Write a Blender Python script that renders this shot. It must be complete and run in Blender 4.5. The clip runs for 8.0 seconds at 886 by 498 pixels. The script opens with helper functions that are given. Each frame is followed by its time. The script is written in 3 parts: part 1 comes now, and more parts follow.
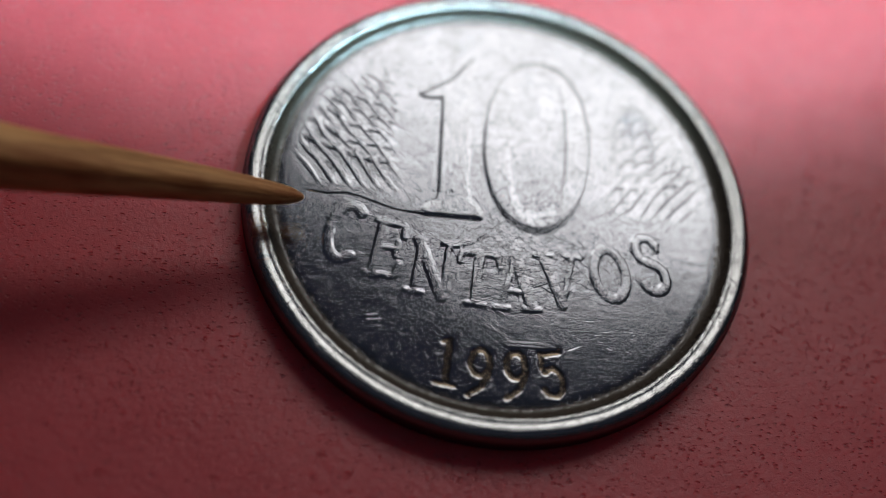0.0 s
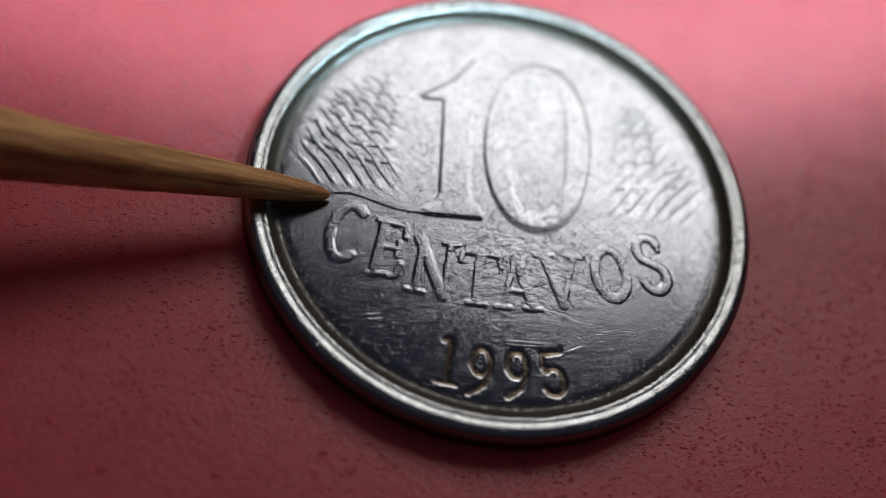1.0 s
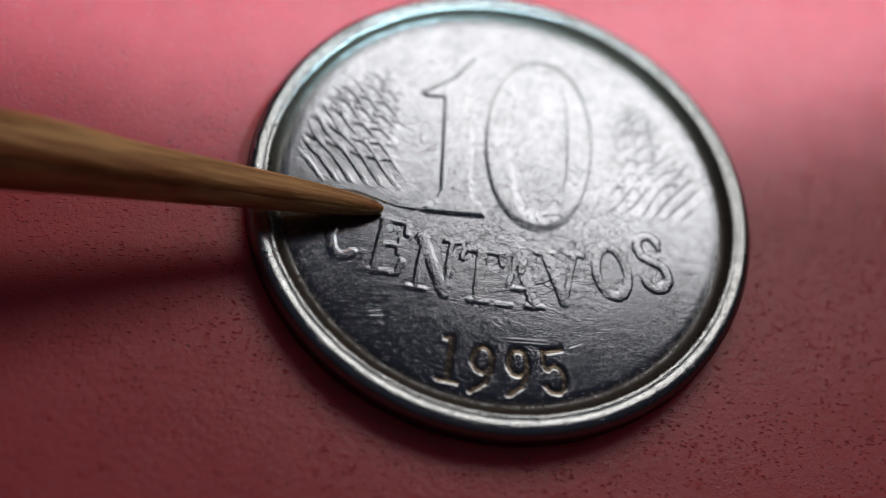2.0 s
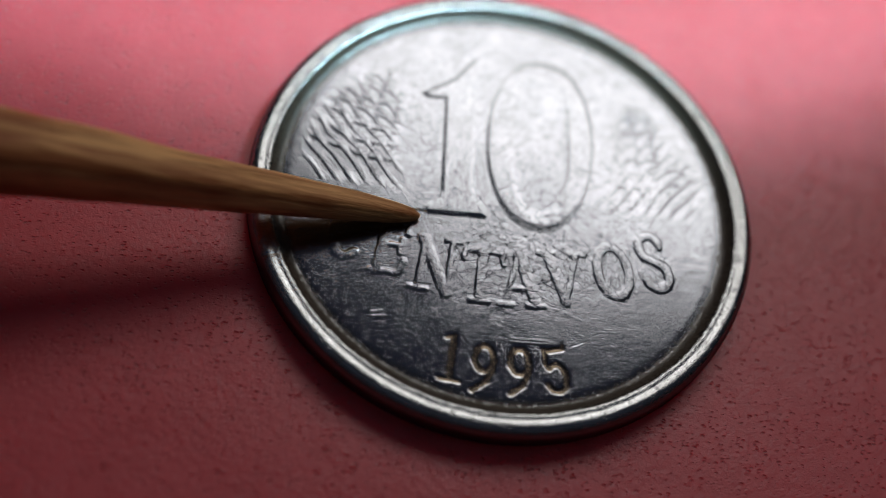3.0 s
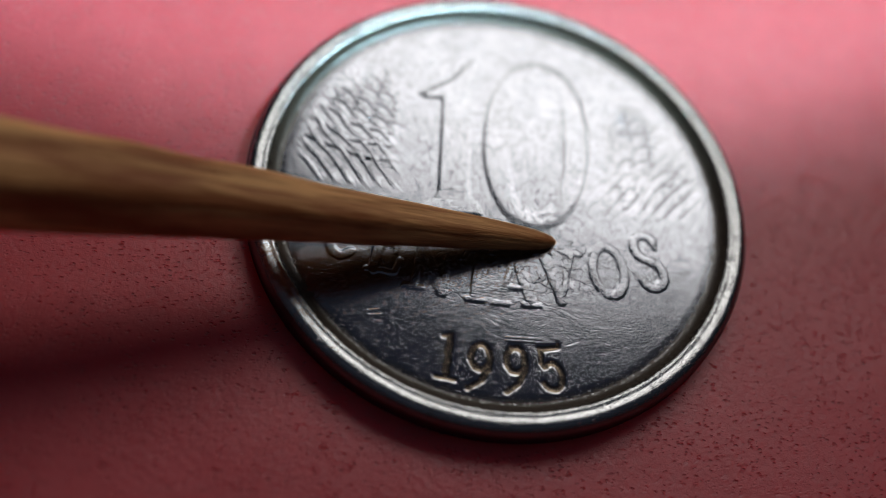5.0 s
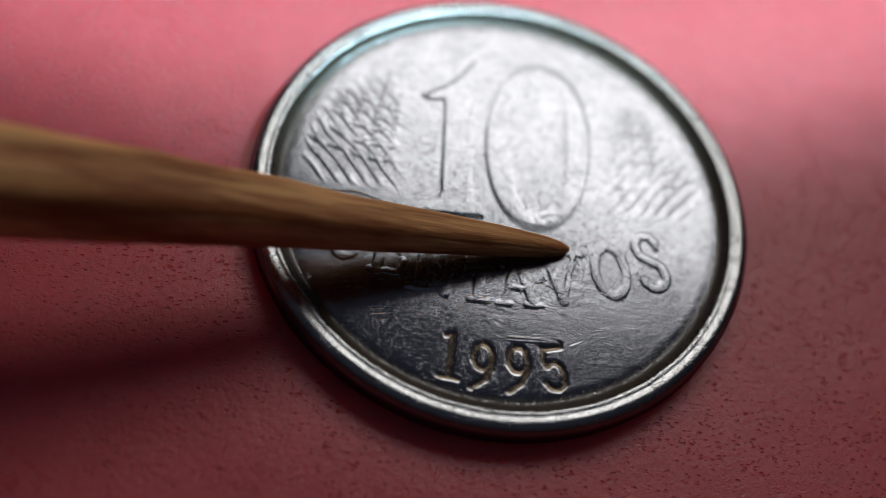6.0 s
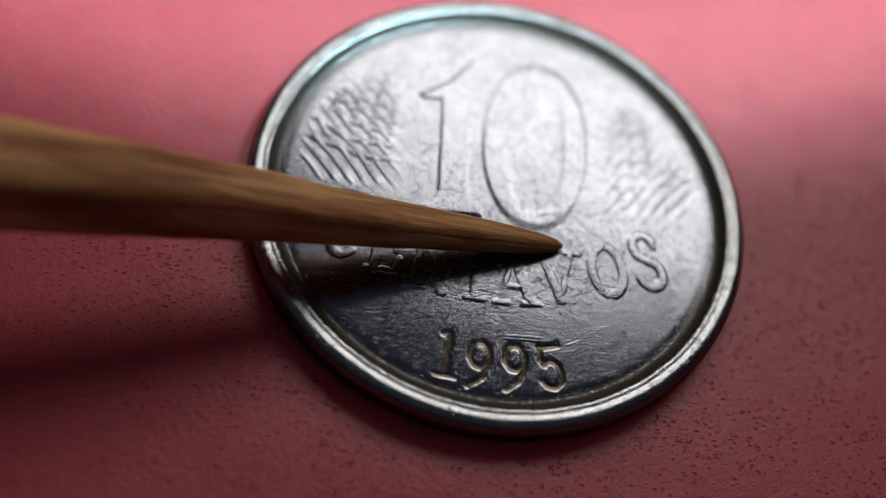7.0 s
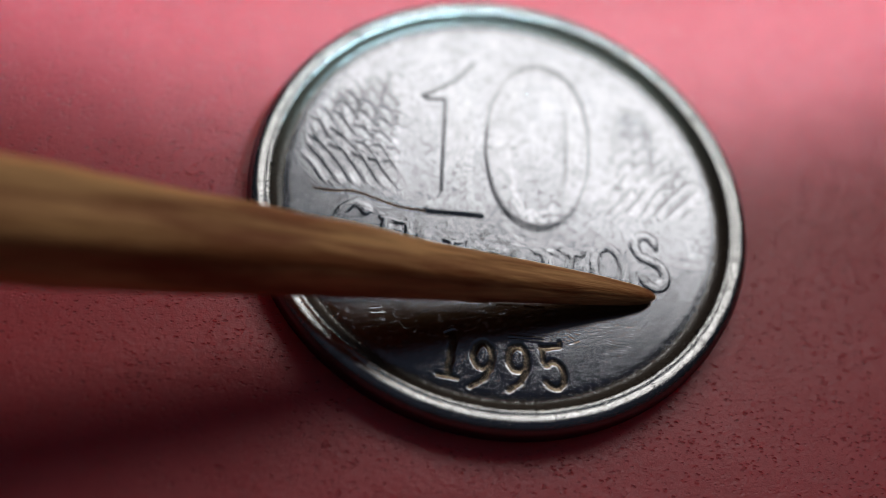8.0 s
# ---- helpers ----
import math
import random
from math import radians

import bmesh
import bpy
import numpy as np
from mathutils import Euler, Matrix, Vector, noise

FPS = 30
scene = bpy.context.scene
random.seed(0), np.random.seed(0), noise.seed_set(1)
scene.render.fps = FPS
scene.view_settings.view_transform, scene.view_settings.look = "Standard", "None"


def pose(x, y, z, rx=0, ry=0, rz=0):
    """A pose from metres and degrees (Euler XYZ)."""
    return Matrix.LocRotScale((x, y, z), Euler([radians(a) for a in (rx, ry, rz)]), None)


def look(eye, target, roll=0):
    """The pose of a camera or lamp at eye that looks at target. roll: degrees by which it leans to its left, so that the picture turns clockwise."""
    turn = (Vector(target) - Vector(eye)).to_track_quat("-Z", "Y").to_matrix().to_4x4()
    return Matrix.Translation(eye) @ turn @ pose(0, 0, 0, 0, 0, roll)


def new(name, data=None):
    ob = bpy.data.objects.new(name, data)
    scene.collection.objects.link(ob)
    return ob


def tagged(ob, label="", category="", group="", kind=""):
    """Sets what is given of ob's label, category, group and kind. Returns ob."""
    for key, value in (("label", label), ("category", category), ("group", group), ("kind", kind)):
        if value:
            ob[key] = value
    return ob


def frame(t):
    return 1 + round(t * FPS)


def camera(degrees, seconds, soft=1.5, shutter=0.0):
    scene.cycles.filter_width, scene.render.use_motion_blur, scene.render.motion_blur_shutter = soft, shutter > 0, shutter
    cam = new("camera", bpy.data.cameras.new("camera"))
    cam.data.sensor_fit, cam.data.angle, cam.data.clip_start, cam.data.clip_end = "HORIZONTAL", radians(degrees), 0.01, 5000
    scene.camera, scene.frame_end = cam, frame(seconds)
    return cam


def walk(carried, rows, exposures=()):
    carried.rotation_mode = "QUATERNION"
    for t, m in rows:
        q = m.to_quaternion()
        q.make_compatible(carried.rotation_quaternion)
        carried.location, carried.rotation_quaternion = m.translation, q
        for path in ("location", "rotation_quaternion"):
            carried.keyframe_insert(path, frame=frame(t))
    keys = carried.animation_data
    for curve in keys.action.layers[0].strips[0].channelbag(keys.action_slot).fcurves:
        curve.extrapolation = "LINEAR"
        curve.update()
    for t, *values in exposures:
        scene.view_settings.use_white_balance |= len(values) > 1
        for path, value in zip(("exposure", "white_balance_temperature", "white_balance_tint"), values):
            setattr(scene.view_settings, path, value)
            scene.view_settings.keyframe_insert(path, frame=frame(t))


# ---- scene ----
MM = 0.001

# ---- camera and its walk ----
cam = camera(40.0, 8.0, 1.0)
cam.data.dof.use_dof = True
cam.data.dof.focus_distance = 50.7 * MM
cam.data.dof.aperture_fstop = 18.0

CAMERA_ROWS = [
    (0.0, pose(-9.679 * MM, -27.540 * MM, 45.635 * MM, 28.81, -9.03, 0.00)),
    (0.5, pose(-9.828 * MM, -27.685 * MM, 45.511 * MM, 29.02, -9.09, -0.07)),
    (1.0, pose(-9.636 * MM, -28.040 * MM, 45.469 * MM, 29.40, -8.91, -0.07)),
    (1.5, pose(-9.904 * MM, -27.993 * MM, 45.467 * MM, 29.23, -9.22, -0.04)),
    (3.0, pose(-9.883 * MM, -28.337 * MM, 45.420 * MM, 29.54, -9.13, 0.03)),
    (3.5, pose(-9.730 * MM, -28.404 * MM, 45.346 * MM, 29.71, -9.05, -0.04)),
    (4.0, pose(-9.821 * MM, -28.311 * MM, 45.432 * MM, 29.60, -9.28, 0.03)),
    (4.5, pose(-9.856 * MM, -28.377 * MM, 45.612 * MM, 29.60, -9.25, -0.10)),
    (6.0, pose(-10.020 * MM, -29.067 * MM, 45.604 * MM, 30.15, -9.23, -0.12)),
    (6.5, pose(-9.890 * MM, -29.076 * MM, 45.536 * MM, 30.28, -9.15, -0.09)),
    (7.0, pose(-9.896 * MM, -29.293 * MM, 45.544 * MM, 30.34, -9.27, -0.09)),
    (7.5, pose(-10.021 * MM, -29.198 * MM, 45.437 * MM, 30.36, -9.32, -0.09)),
    (8.0, pose(-9.922 * MM, -29.338 * MM, 45.512 * MM, 30.42, -9.19, -0.05)),
]
walk(cam, CAMERA_ROWS)

# ---- world and lamps ----
world = bpy.data.worlds.new("room_air")
world.use_nodes = True
sky = world.node_tree
height, fade = sky.nodes.new("ShaderNodeSeparateXYZ"), sky.nodes.new("ShaderNodeValToRGB")
sky.links.new(sky.nodes.new("ShaderNodeTexCoord").outputs["Generated"], height.inputs[0])
sky.links.new(height.outputs[2], fade.inputs[0])
sky.links.new(fade.outputs[0], sky.nodes["Background"].inputs[0])
# a dim room: dark at eye level, a bluish ceiling above
for stop, place, colour in zip(fade.color_ramp.elements, (0.1, 0.9), ((0.07, 0.05, 0.05, 1), (0.47, 0.55, 0.78, 1))):
    stop.position, stop.color = place, colour
sky.nodes["Background"].inputs[1].default_value = 0.065
scene.world = world
scene.view_settings.exposure = 0.0


def lamp(name, kind, eye, target, watts, colour):
    data = bpy.data.lights.new(name, kind)
    data.energy, data.color = watts, colour
    ob = new(name, data)
    ob.matrix_world = look(eye, target)
    return ob


def aim(azimuth, elevation, distance, target=(0, 0, 0.0015)):
    a, e = radians(azimuth), radians(elevation)
    return Vector(target) + distance * Vector((math.cos(a) * math.cos(e), math.sin(a) * math.cos(e), math.sin(e)))


# the desk lamp behind the coin
key = lamp("desk_lamp_light", "AREA", aim(70, 47.3, 0.30), (0, 0, 0.0015), 0.238, (1.0, 0.975, 0.94))
key.data.shape, key.data.size, key.data.size_y = "ELLIPSE", 0.23, 0.116
# added side spot, no known source; its cone cuts the light towards the viewer
# its cyan tint imitates the pale sheen on the far foam
beam = lamp("added_side_spot", "SPOT", (0.13, 0.02, 0.28), (-0.003, 0.0612, 0.0), 7.5, (0.61, 1.0, 1.17))
beam.data.spot_size, beam.data.spot_blend, beam.data.shadow_soft_size = radians(22.6), 0.27, 0.004


# ---- materials ----
def material(name):
    m = bpy.data.materials.new(name)
    m.use_nodes = True
    return m, m.node_tree.nodes, m.node_tree.links, m.node_tree.nodes["Principled BSDF"]


def coords(n, l, scale, rotation=(0, 0, 0), source="Object"):
    tc, turn, mp = n.new("ShaderNodeTexCoord"), n.new("ShaderNodeMapping"), n.new("ShaderNodeMapping")
    turn.inputs["Rotation"].default_value = rotation
    mp.inputs["Scale"].default_value = scale
    l.new(tc.outputs[source], turn.inputs["Vector"])
    l.new(turn.outputs[0], mp.inputs["Vector"])
    return mp.outputs[0]


def noise_at(n, l, vector, scale, detail=4.0, rough=0.55):
    t = n.new("ShaderNodeTexNoise")
    t.inputs["Scale"].default_value, t.inputs["Detail"].default_value, t.inputs["Roughness"].default_value = scale, detail, rough
    l.new(vector, t.inputs["Vector"])
    return t.outputs["Fac"]


def ramp(n, l, value, stops):
    r = n.new("ShaderNodeValToRGB")
    while len(r.color_ramp.elements) < len(stops):
        r.color_ramp.elements.new(0.5)
    for e, (p, c) in zip(r.color_ramp.elements, stops):
        e.position, e.color = p, (c, c, c, 1) if isinstance(c, (int, float)) else (*c, 1)
    l.new(value, r.inputs[0])
    return r.outputs[0]


def calc(n, l, op, a, b=None, c=None, clamp=False):
    m = n.new("ShaderNodeMath")
    m.operation, m.use_clamp = op, clamp
    for i, v in enumerate((a, b, c)):
        if v is None:
            continue
        if isinstance(v, (int, float)):
            m.inputs[i].default_value = v
        else:
            l.new(v, m.inputs[i])
    return m.outputs[0]


def blend(n, l, fac, a, b):
    m = n.new("ShaderNodeMix")
    m.data_type = "RGBA"
    for k, v in ((0, fac), (6, a), (7, b)):
        if isinstance(v, (int, float)):
            m.inputs[k].default_value = v
        elif isinstance(v, tuple):
            m.inputs[k].default_value = (*v, 1)
        else:
            l.new(v, m.inputs[k])
    return m.outputs[2]


def bump(n, l, height, strength, distance, normal=None):
    b = n.new("ShaderNodeBump")
    b.inputs["Strength"].default_value, b.inputs["Distance"].default_value = strength, distance
    l.new(height, b.inputs["Height"])
    if normal is not None:
        l.new(normal, b.inputs["Normal"])
    return b.outputs[0]


def steel(name, base, brown, dirt_ring, scratch, rough, relief_mm=0.025):
    """Worn stainless steel; brown grime by noise, and in the trough along the rim where dirt_ring is set."""
    m, n, l, p = material(name)
    mm = coords(n, l, (1000, 1000, 1000))
    grain = noise_at(n, l, mm, 12.0, 5.0, 0.65)
    fine = noise_at(n, l, mm, 26.0, 3.0, 0.6)
    cloud = noise_at(n, l, mm, 0.55, 4.0, 0.55)
    lines = None
    for k, (angle, sx, sy, low) in enumerate(((24, 19, 2.0, 0.69), (-38, 17, 1.8, 0.70), (71, 20, 2.2, 0.70), (-80, 18, 2.1, 0.70), (4, 18, 1.9, 0.70))):
        v = coords(n, l, (1000 * sx, 1000 * sy, 1000), (0, 0, radians(angle)))
        s = ramp(n, l, noise_at(n, l, v, 1.0, 1.0, 0.5), ((low, 0.0), (low + 0.05, 1.0)))
        lines = s if lines is None else calc(n, l, "MAXIMUM", lines, s)
    height = calc(n, l, "SUBTRACT", calc(n, l, "ADD", calc(n, l, "MULTIPLY", grain, 0.6), calc(n, l, "MULTIPLY", fine, 0.35)), calc(n, l, "MULTIPLY", lines, scratch))
    # rubbed most across the word, a patch with soft uneven borders
    off = n.new("ShaderNodeVectorMath")
    off.operation = "SUBTRACT"
    off.inputs[1].default_value = (0.8, -3.6, 1.2)
    l.new(mm, off.inputs[0])
    span = n.new("ShaderNodeVectorMath")
    span.operation = "MULTIPLY"
    span.inputs[1].default_value = (0.14, 0.33, 0.0)
    l.new(off.outputs[0], span.inputs[0])
    size = n.new("ShaderNodeVectorMath")
    size.operation = "LENGTH"
    l.new(span.outputs[0], size.inputs[0])
    rubbed = calc(n, l, "ADD", size.outputs["Value"], calc(n, l, "MULTIPLY", calc(n, l, "SUBTRACT", cloud, 0.5), 0.9))
    rubbed = ramp(n, l, rubbed, ((0.35, 1.0), (1.0, 0.5)))
    relief = bump(n, l, calc(n, l, "MULTIPLY", height, rubbed), 0.5, relief_mm * MM)
    grime = ramp(n, l, noise_at(n, l, mm, 1.7, 6.0, 0.7), ((0.52, 0.0), (0.75, 1.0)))
    amount = calc(n, l, "MULTIPLY", grime, brown)
    if dirt_ring:
        sep = n.new("ShaderNodeSeparateXYZ")
        l.new(mm, sep.inputs[0])
        r = calc(n, l, "SQRT", calc(n, l, "ADD", calc(n, l, "MULTIPLY", sep.outputs[0], sep.outputs[0]), calc(n, l, "MULTIPLY", sep.outputs[1], sep.outputs[1])))
        r = calc(n, l, "ADD", r, calc(n, l, "MULTIPLY", calc(n, l, "SUBTRACT", noise_at(n, l, mm, 5.0, 6.0, 0.8), 0.5), 0.85))
        ring = ramp(n, l, calc(n, l, "MULTIPLY", calc(n, l, "SUBTRACT", r, 9.0), 0.7, clamp=True), ((0.0, 0.0), (0.38, 0.05), (0.50, 0.4), (0.58, 1.0), (0.80, 0.95), (0.90, 0.62), (0.98, 0.0)))
        clumps = ramp(n, l, noise_at(n, l, mm, 6.5, 4.0, 0.7), ((0.36, 0.78), (0.52, 1.0)))
        amount = calc(n, l, "MAXIMUM", amount, calc(n, l, "MULTIPLY", ring, clumps))
    tone = blend(n, l, ramp(n, l, cloud, ((0.3, 0.0), (0.7, 1.0))), tuple(0.86 * c for c in base), base)
    gloss, mix = n.new("ShaderNodeBsdfAnisotropic"), n.new("ShaderNodeMixShader")
    gloss.distribution = "BECKMANN"
    l.new(tone, gloss.inputs["Color"])
    l.new(calc(n, l, "ADD", calc(n, l, "MULTIPLY", grain, 0.10), rough), gloss.inputs["Roughness"])
    l.new(relief, gloss.inputs["Normal"])
    p.inputs["Base Color"].default_value = (0.070, 0.050, 0.034, 1)
    p.inputs["Roughness"].default_value, p.inputs["Specular IOR Level"].default_value = 0.5, 0.3
    l.new(relief, p.inputs["Normal"])
    l.new(amount, mix.inputs[0])
    l.new(gloss.outputs[0], mix.inputs[1])
    l.new(p.outputs[0], mix.inputs[2])
    l.new(mix.outputs[0], n["Material Output"].inputs["Surface"])
    return m


def foam(name):
    """Pink foam rubber with fine open pores and a satin skin."""
    m, n, l, p = material(name)
    mm = coords(n, l, (1000, 1000, 1000))
    warp = noise_at(n, l, mm, 0.8, 3.0)
    v = n.new("ShaderNodeTexVoronoi")
    v.inputs["Scale"].default_value, v.inputs["Randomness"].default_value = 3.0, 1.0
    l.new(coords(n, l, (1000, 1900, 1000), (0, 0, radians(8))), v.inputs["Vector"])
    sep = n.new("ShaderNodeSeparateColor")
    l.new(v.outputs["Color"], sep.inputs[0])
    size = calc(n, l, "MULTIPLY", calc(n, l, "POWER", sep.outputs[0], 1.5), 0.36)
    edge = calc(n, l, "ADD", v.outputs["Distance"], calc(n, l, "MULTIPLY", calc(n, l, "SUBTRACT", noise_at(n, l, mm, 6.0, 3.0), 0.5), 0.22))
    pore = calc(n, l, "MULTIPLY", calc(n, l, "SUBTRACT", size, edge), 3.8, clamp=True)
    w = n.new("ShaderNodeTexVoronoi")
    w.inputs["Scale"].default_value = 1.0
    l.new(coords(n, l, (4600, 8200, 4600), (0, 0, radians(-9))), w.inputs["Vector"])
    sep = n.new("ShaderNodeSeparateColor")
    l.new(w.outputs["Color"], sep.inputs[0])
    patch = ramp(n, l, noise_at(n, l, mm, 0.35, 3.0), ((0.42, 0.15), (0.62, 0.9)))
    small = calc(n, l, "MULTIPLY", calc(n, l, "POWER", sep.outputs[1], 2.0), 0.58)
    prick = calc(n, l, "MULTIPLY", calc(n, l, "SUBTRACT", small, w.outputs["Distance"]), 3.0, clamp=True)
    pore = calc(n, l, "MAXIMUM", pore, calc(n, l, "MULTIPLY", prick, patch))
    skin = noise_at(n, l, mm, 3.2, 5.0, 0.6)
    fine = noise_at(n, l, mm, 14.0, 3.0, 0.6)
    height = calc(n, l, "SUBTRACT", calc(n, l, "ADD", calc(n, l, "MULTIPLY", skin, 0.45), calc(n, l, "MULTIPLY", fine, 0.15)), calc(n, l, "MULTIPLY", pore, 1.0))
    l.new(bump(n, l, height, 1.0, 0.075 * MM), p.inputs["Normal"])
    tone = blend(n, l, ramp(n, l, warp, ((0.3, 0.0), (0.7, 1.0))), (0.63, 0.087, 0.104), (0.69, 0.101, 0.121))
    l.new(blend(n, l, calc(n, l, "MULTIPLY", pore, 0.58), tone, (0.26, 0.018, 0.020)), p.inputs["Base Color"])
    l.new(calc(n, l, "ADD", calc(n, l, "MULTIPLY", skin, 0.1), 0.29), p.inputs["Roughness"])
    p.inputs["Specular IOR Level"].default_value = 0.55
    p.inputs["Sheen Weight"].default_value = 0.25
    p.inputs["Sheen Roughness"].default_value = 0.45
    p.inputs["Subsurface Weight"].default_value = 0.9
    p.inputs["Subsurface Radius"].default_value = (1.0, 0.25, 0.25)
    p.inputs["Subsurface Scale"].default_value = 3.2 * MM
    return m


def wood(name, pale, dark, along, across):
    m, n, l, p = material(name)
    v = coords(n, l, (along, across, across))
    streak = noise_at(n, l, v, 1.0, 6.0, 0.6)
    fibre = noise_at(n, l, coords(n, l, (along * 1.6, across * 6, across * 6)), 1.0, 3.0, 0.6)
    stain = noise_at(n, l, coords(n, l, (along * 0.7, along * 2, along * 2)), 1.0, 3.0, 0.5)
    mix = calc(n, l, "ADD", calc(n, l, "MULTIPLY", streak, 0.65), calc(n, l, "ADD", calc(n, l, "MULTIPLY", fibre, 0.2), calc(n, l, "MULTIPLY", stain, 0.2)))
    l.new(blend(n, l, ramp(n, l, mix, ((0.45, 0.0), (0.58, 1.0))), dark, pale), p.inputs["Base Color"])
    l.new(bump(n, l, calc(n, l, "ADD", streak, calc(n, l, "MULTIPLY", fibre, 0.5)), 0.7, 0.2 * MM), p.inputs["Normal"])
    p.inputs["Roughness"].default_value = 0.6
    p.inputs["Specular IOR Level"].default_value = 0.3
    return m


STEEL_FIELD = steel("worn_steel_field", (0.289, 0.295, 0.318), 0.12, True, 0.7, 0.16, 0.026)
STEEL_RELIEF = steel("worn_steel_relief", (0.297, 0.303, 0.325), 0.12, False, 0.7, 0.16, 0.026)
STEEL_RIM = steel("worn_steel_rim", (0.40, 0.40, 0.40), 0.6, True, 0.5, 0.20, 0.07)
# edge colour lowered to stand for the shaded foam it would mirror
STEEL_EDGE_SHADED = steel("shade_darkened_steel_edge", (0.16, 0.16, 0.165), 0.5, False, 0.3, 0.32)
STEEL_DATE = steel("grimy_steel_date", (0.17, 0.14, 0.105), 0.95, False, 0.3, 0.19, 0.03)
FOAM = foam("pink_foam_rubber")
BAMBOO = wood("bamboo", (0.85, 0.435, 0.165), (0.36, 0.115, 0.036), 75, 800)


# ---- mesh helpers ----
def part(name, bm, mat, parent=None, label=""):
    me = bpy.data.meshes.new(name)
    bm.to_mesh(me)
    bm.free()
    me.materials.append(mat)
    ob = new(name, me)
    ob.parent = parent
    return tagged(ob, label)


# ---- the sheet on which everything lies ----
TOP = -0.002


def make_foam_sheet():
    """A thin rubber foam sheet with a slightly uneven skin; z = 0 under the coin."""
    xs = np.concatenate([np.linspace(-0.075, -0.04, 8)[:-1], np.linspace(-0.04, 0.04, 161), np.linspace(0.04, 0.075, 8)[1:]])
    ys = np.concatenate([np.linspace(-0.055, -0.04, 5)[:-1], np.linspace(-0.04, 0.04, 161), np.linspace(0.04, 0.065, 6)[1:]])
    verts, faces = [], []
    nx, ny = len(xs), len(ys)
    for y in ys:
        for x in xs:
            far = min(1.0, max(0.0, (math.hypot(x, y) - 0.0108) / 0.006))
            z = far * 0.00005 * noise.noise((x * 210, y * 210, 3.0))
            verts.append((x, y, z))
    for j in range(ny - 1):
        for i in range(nx - 1):
            a = j * nx + i
            faces.append((a, a + 1, a + nx + 1, a + nx))
    bm = bmesh.new()
    vs = [bm.verts.new(v) for v in verts]
    for fc in faces:
        bm.faces.new([vs[k] for k in fc]).smooth = True
    rim = [e for e in bm.edges if e.is_boundary]
    out = bmesh.ops.extrude_edge_only(bm, edges=rim)
    for v in out["geom"]:
        if isinstance(v, bmesh.types.BMVert):
            v.co.z = TOP
    bmesh.ops.contextual_create(bm, geom=[e for e in bm.edges if e.is_boundary])
    return tagged(part("foam_sheet", bm, FOAM), "pink satin foam rubber sheet with fine dark pores", "foam sheet", kind="structure")


make_foam_sheet()

# ---- the coin: a relief on a fine polar grid, in millimetres ----
R_FIELD, Z_FIELD, Z_RIM = 9.80, 1.20, 1.50
N_ANG, N_RAD = 2000, 430
ang = np.linspace(0, 2 * np.pi, N_ANG, endpoint=False)
rad = np.linspace(0.02, R_FIELD, N_RAD)
PX, PY = rad[:, None] * np.cos(ang)[None, :], rad[:, None] * np.sin(ang)[None, :]
# the design is struck a little turned and off the blank's centre
DESIGN = np.array([[1.00212, -0.04929, -0.00583], [0.03455, 1.00753, -0.45585], [-0.00006, -0.00464, 1.0]])
BLANK = np.linalg.inv(DESIGN)


def apply_map(m, x, y):
    w = m[2, 0] * x + m[2, 1] * y + m[2, 2]
    return (m[0, 0] * x + m[0, 1] * y + m[0, 2]) / w, (m[1, 0] * x + m[1, 1] * y + m[1, 2]) / w


GX, GY = apply_map(DESIGN, PX, PY)
HEIGHT = np.zeros_like(GX)
REGION = np.zeros(GX.shape, dtype=np.int16)
REGION_NAMES = [("field", STEEL_FIELD, "flat worn steel ground with fine scratches")]


def smooth(t):
    t = np.clip(t, 0, 1)
    return t * t * (3 - 2 * t)


def stroke(x, y, path, w0, w1=None):
    """Signed distance to a stroke along a polyline; its half width runs from w0 to w1."""
    w1 = w0 if w1 is None else w1
    best = np.full(x.shape, 9.0)
    total, k = max(1, len(path) - 1), 0
    for (ax, ay), (bx, by) in zip(path[:-1], path[1:]):
        dx, dy = bx - ax, by - ay
        t = np.clip(((x - ax) * dx + (y - ay) * dy) / max(dx * dx + dy * dy, 1e-9), 0, 1)
        best = np.minimum(best, np.hypot(x - ax - t * dx, y - ay - t * dy) - (w0 + (w1 - w0) * (k + t) / total))
        k += 1
    return best


def arc(cx, cy, rx, ry, a0, a1, steps=14):
    return [(cx + rx * math.cos(radians(a0 + (a1 - a0) * i / steps)), cy + ry * math.sin(radians(a0 + (a1 - a0) * i / steps))) for i in range(steps + 1)]


def polygon(x, y, pts):
    """Signed distance to a closed outline, negative inside."""
    d, inside = np.full(x.shape, 9.0), np.zeros(x.shape, dtype=bool)
    for (ax, ay), (bx, by) in zip(pts, pts[1:] + pts[:1]):
        d = np.minimum(d, stroke(x, y, [(ax, ay), (bx, by)], 0.0))
        cross = (ay > y) != (by > y)
        inside ^= cross & (x < (bx - ax) * (y - ay) / (by - ay + 1e-12) + ax)
    return np.where(inside, -d, d)


def ring(x, y, cx, cy, rx, ry, px, py):
    """Signed distance (about) to the band between two upright ovals."""
    def oval(a, b, k):
        q = (np.abs((x - cx) / a) ** k + np.abs((y - cy) / b) ** k) ** (1 / k)
        return (q - 1) * min(a, b) * (0.8 + 0.2 * np.abs(x - cx) / a)
    return np.maximum(oval(rx, ry, 2.15), -oval(px, py, 2.4))


def window(x0, y0, x1, y1):
    return (GX > x0) & (GX < x1) & (GY > y0) & (GY < y1)


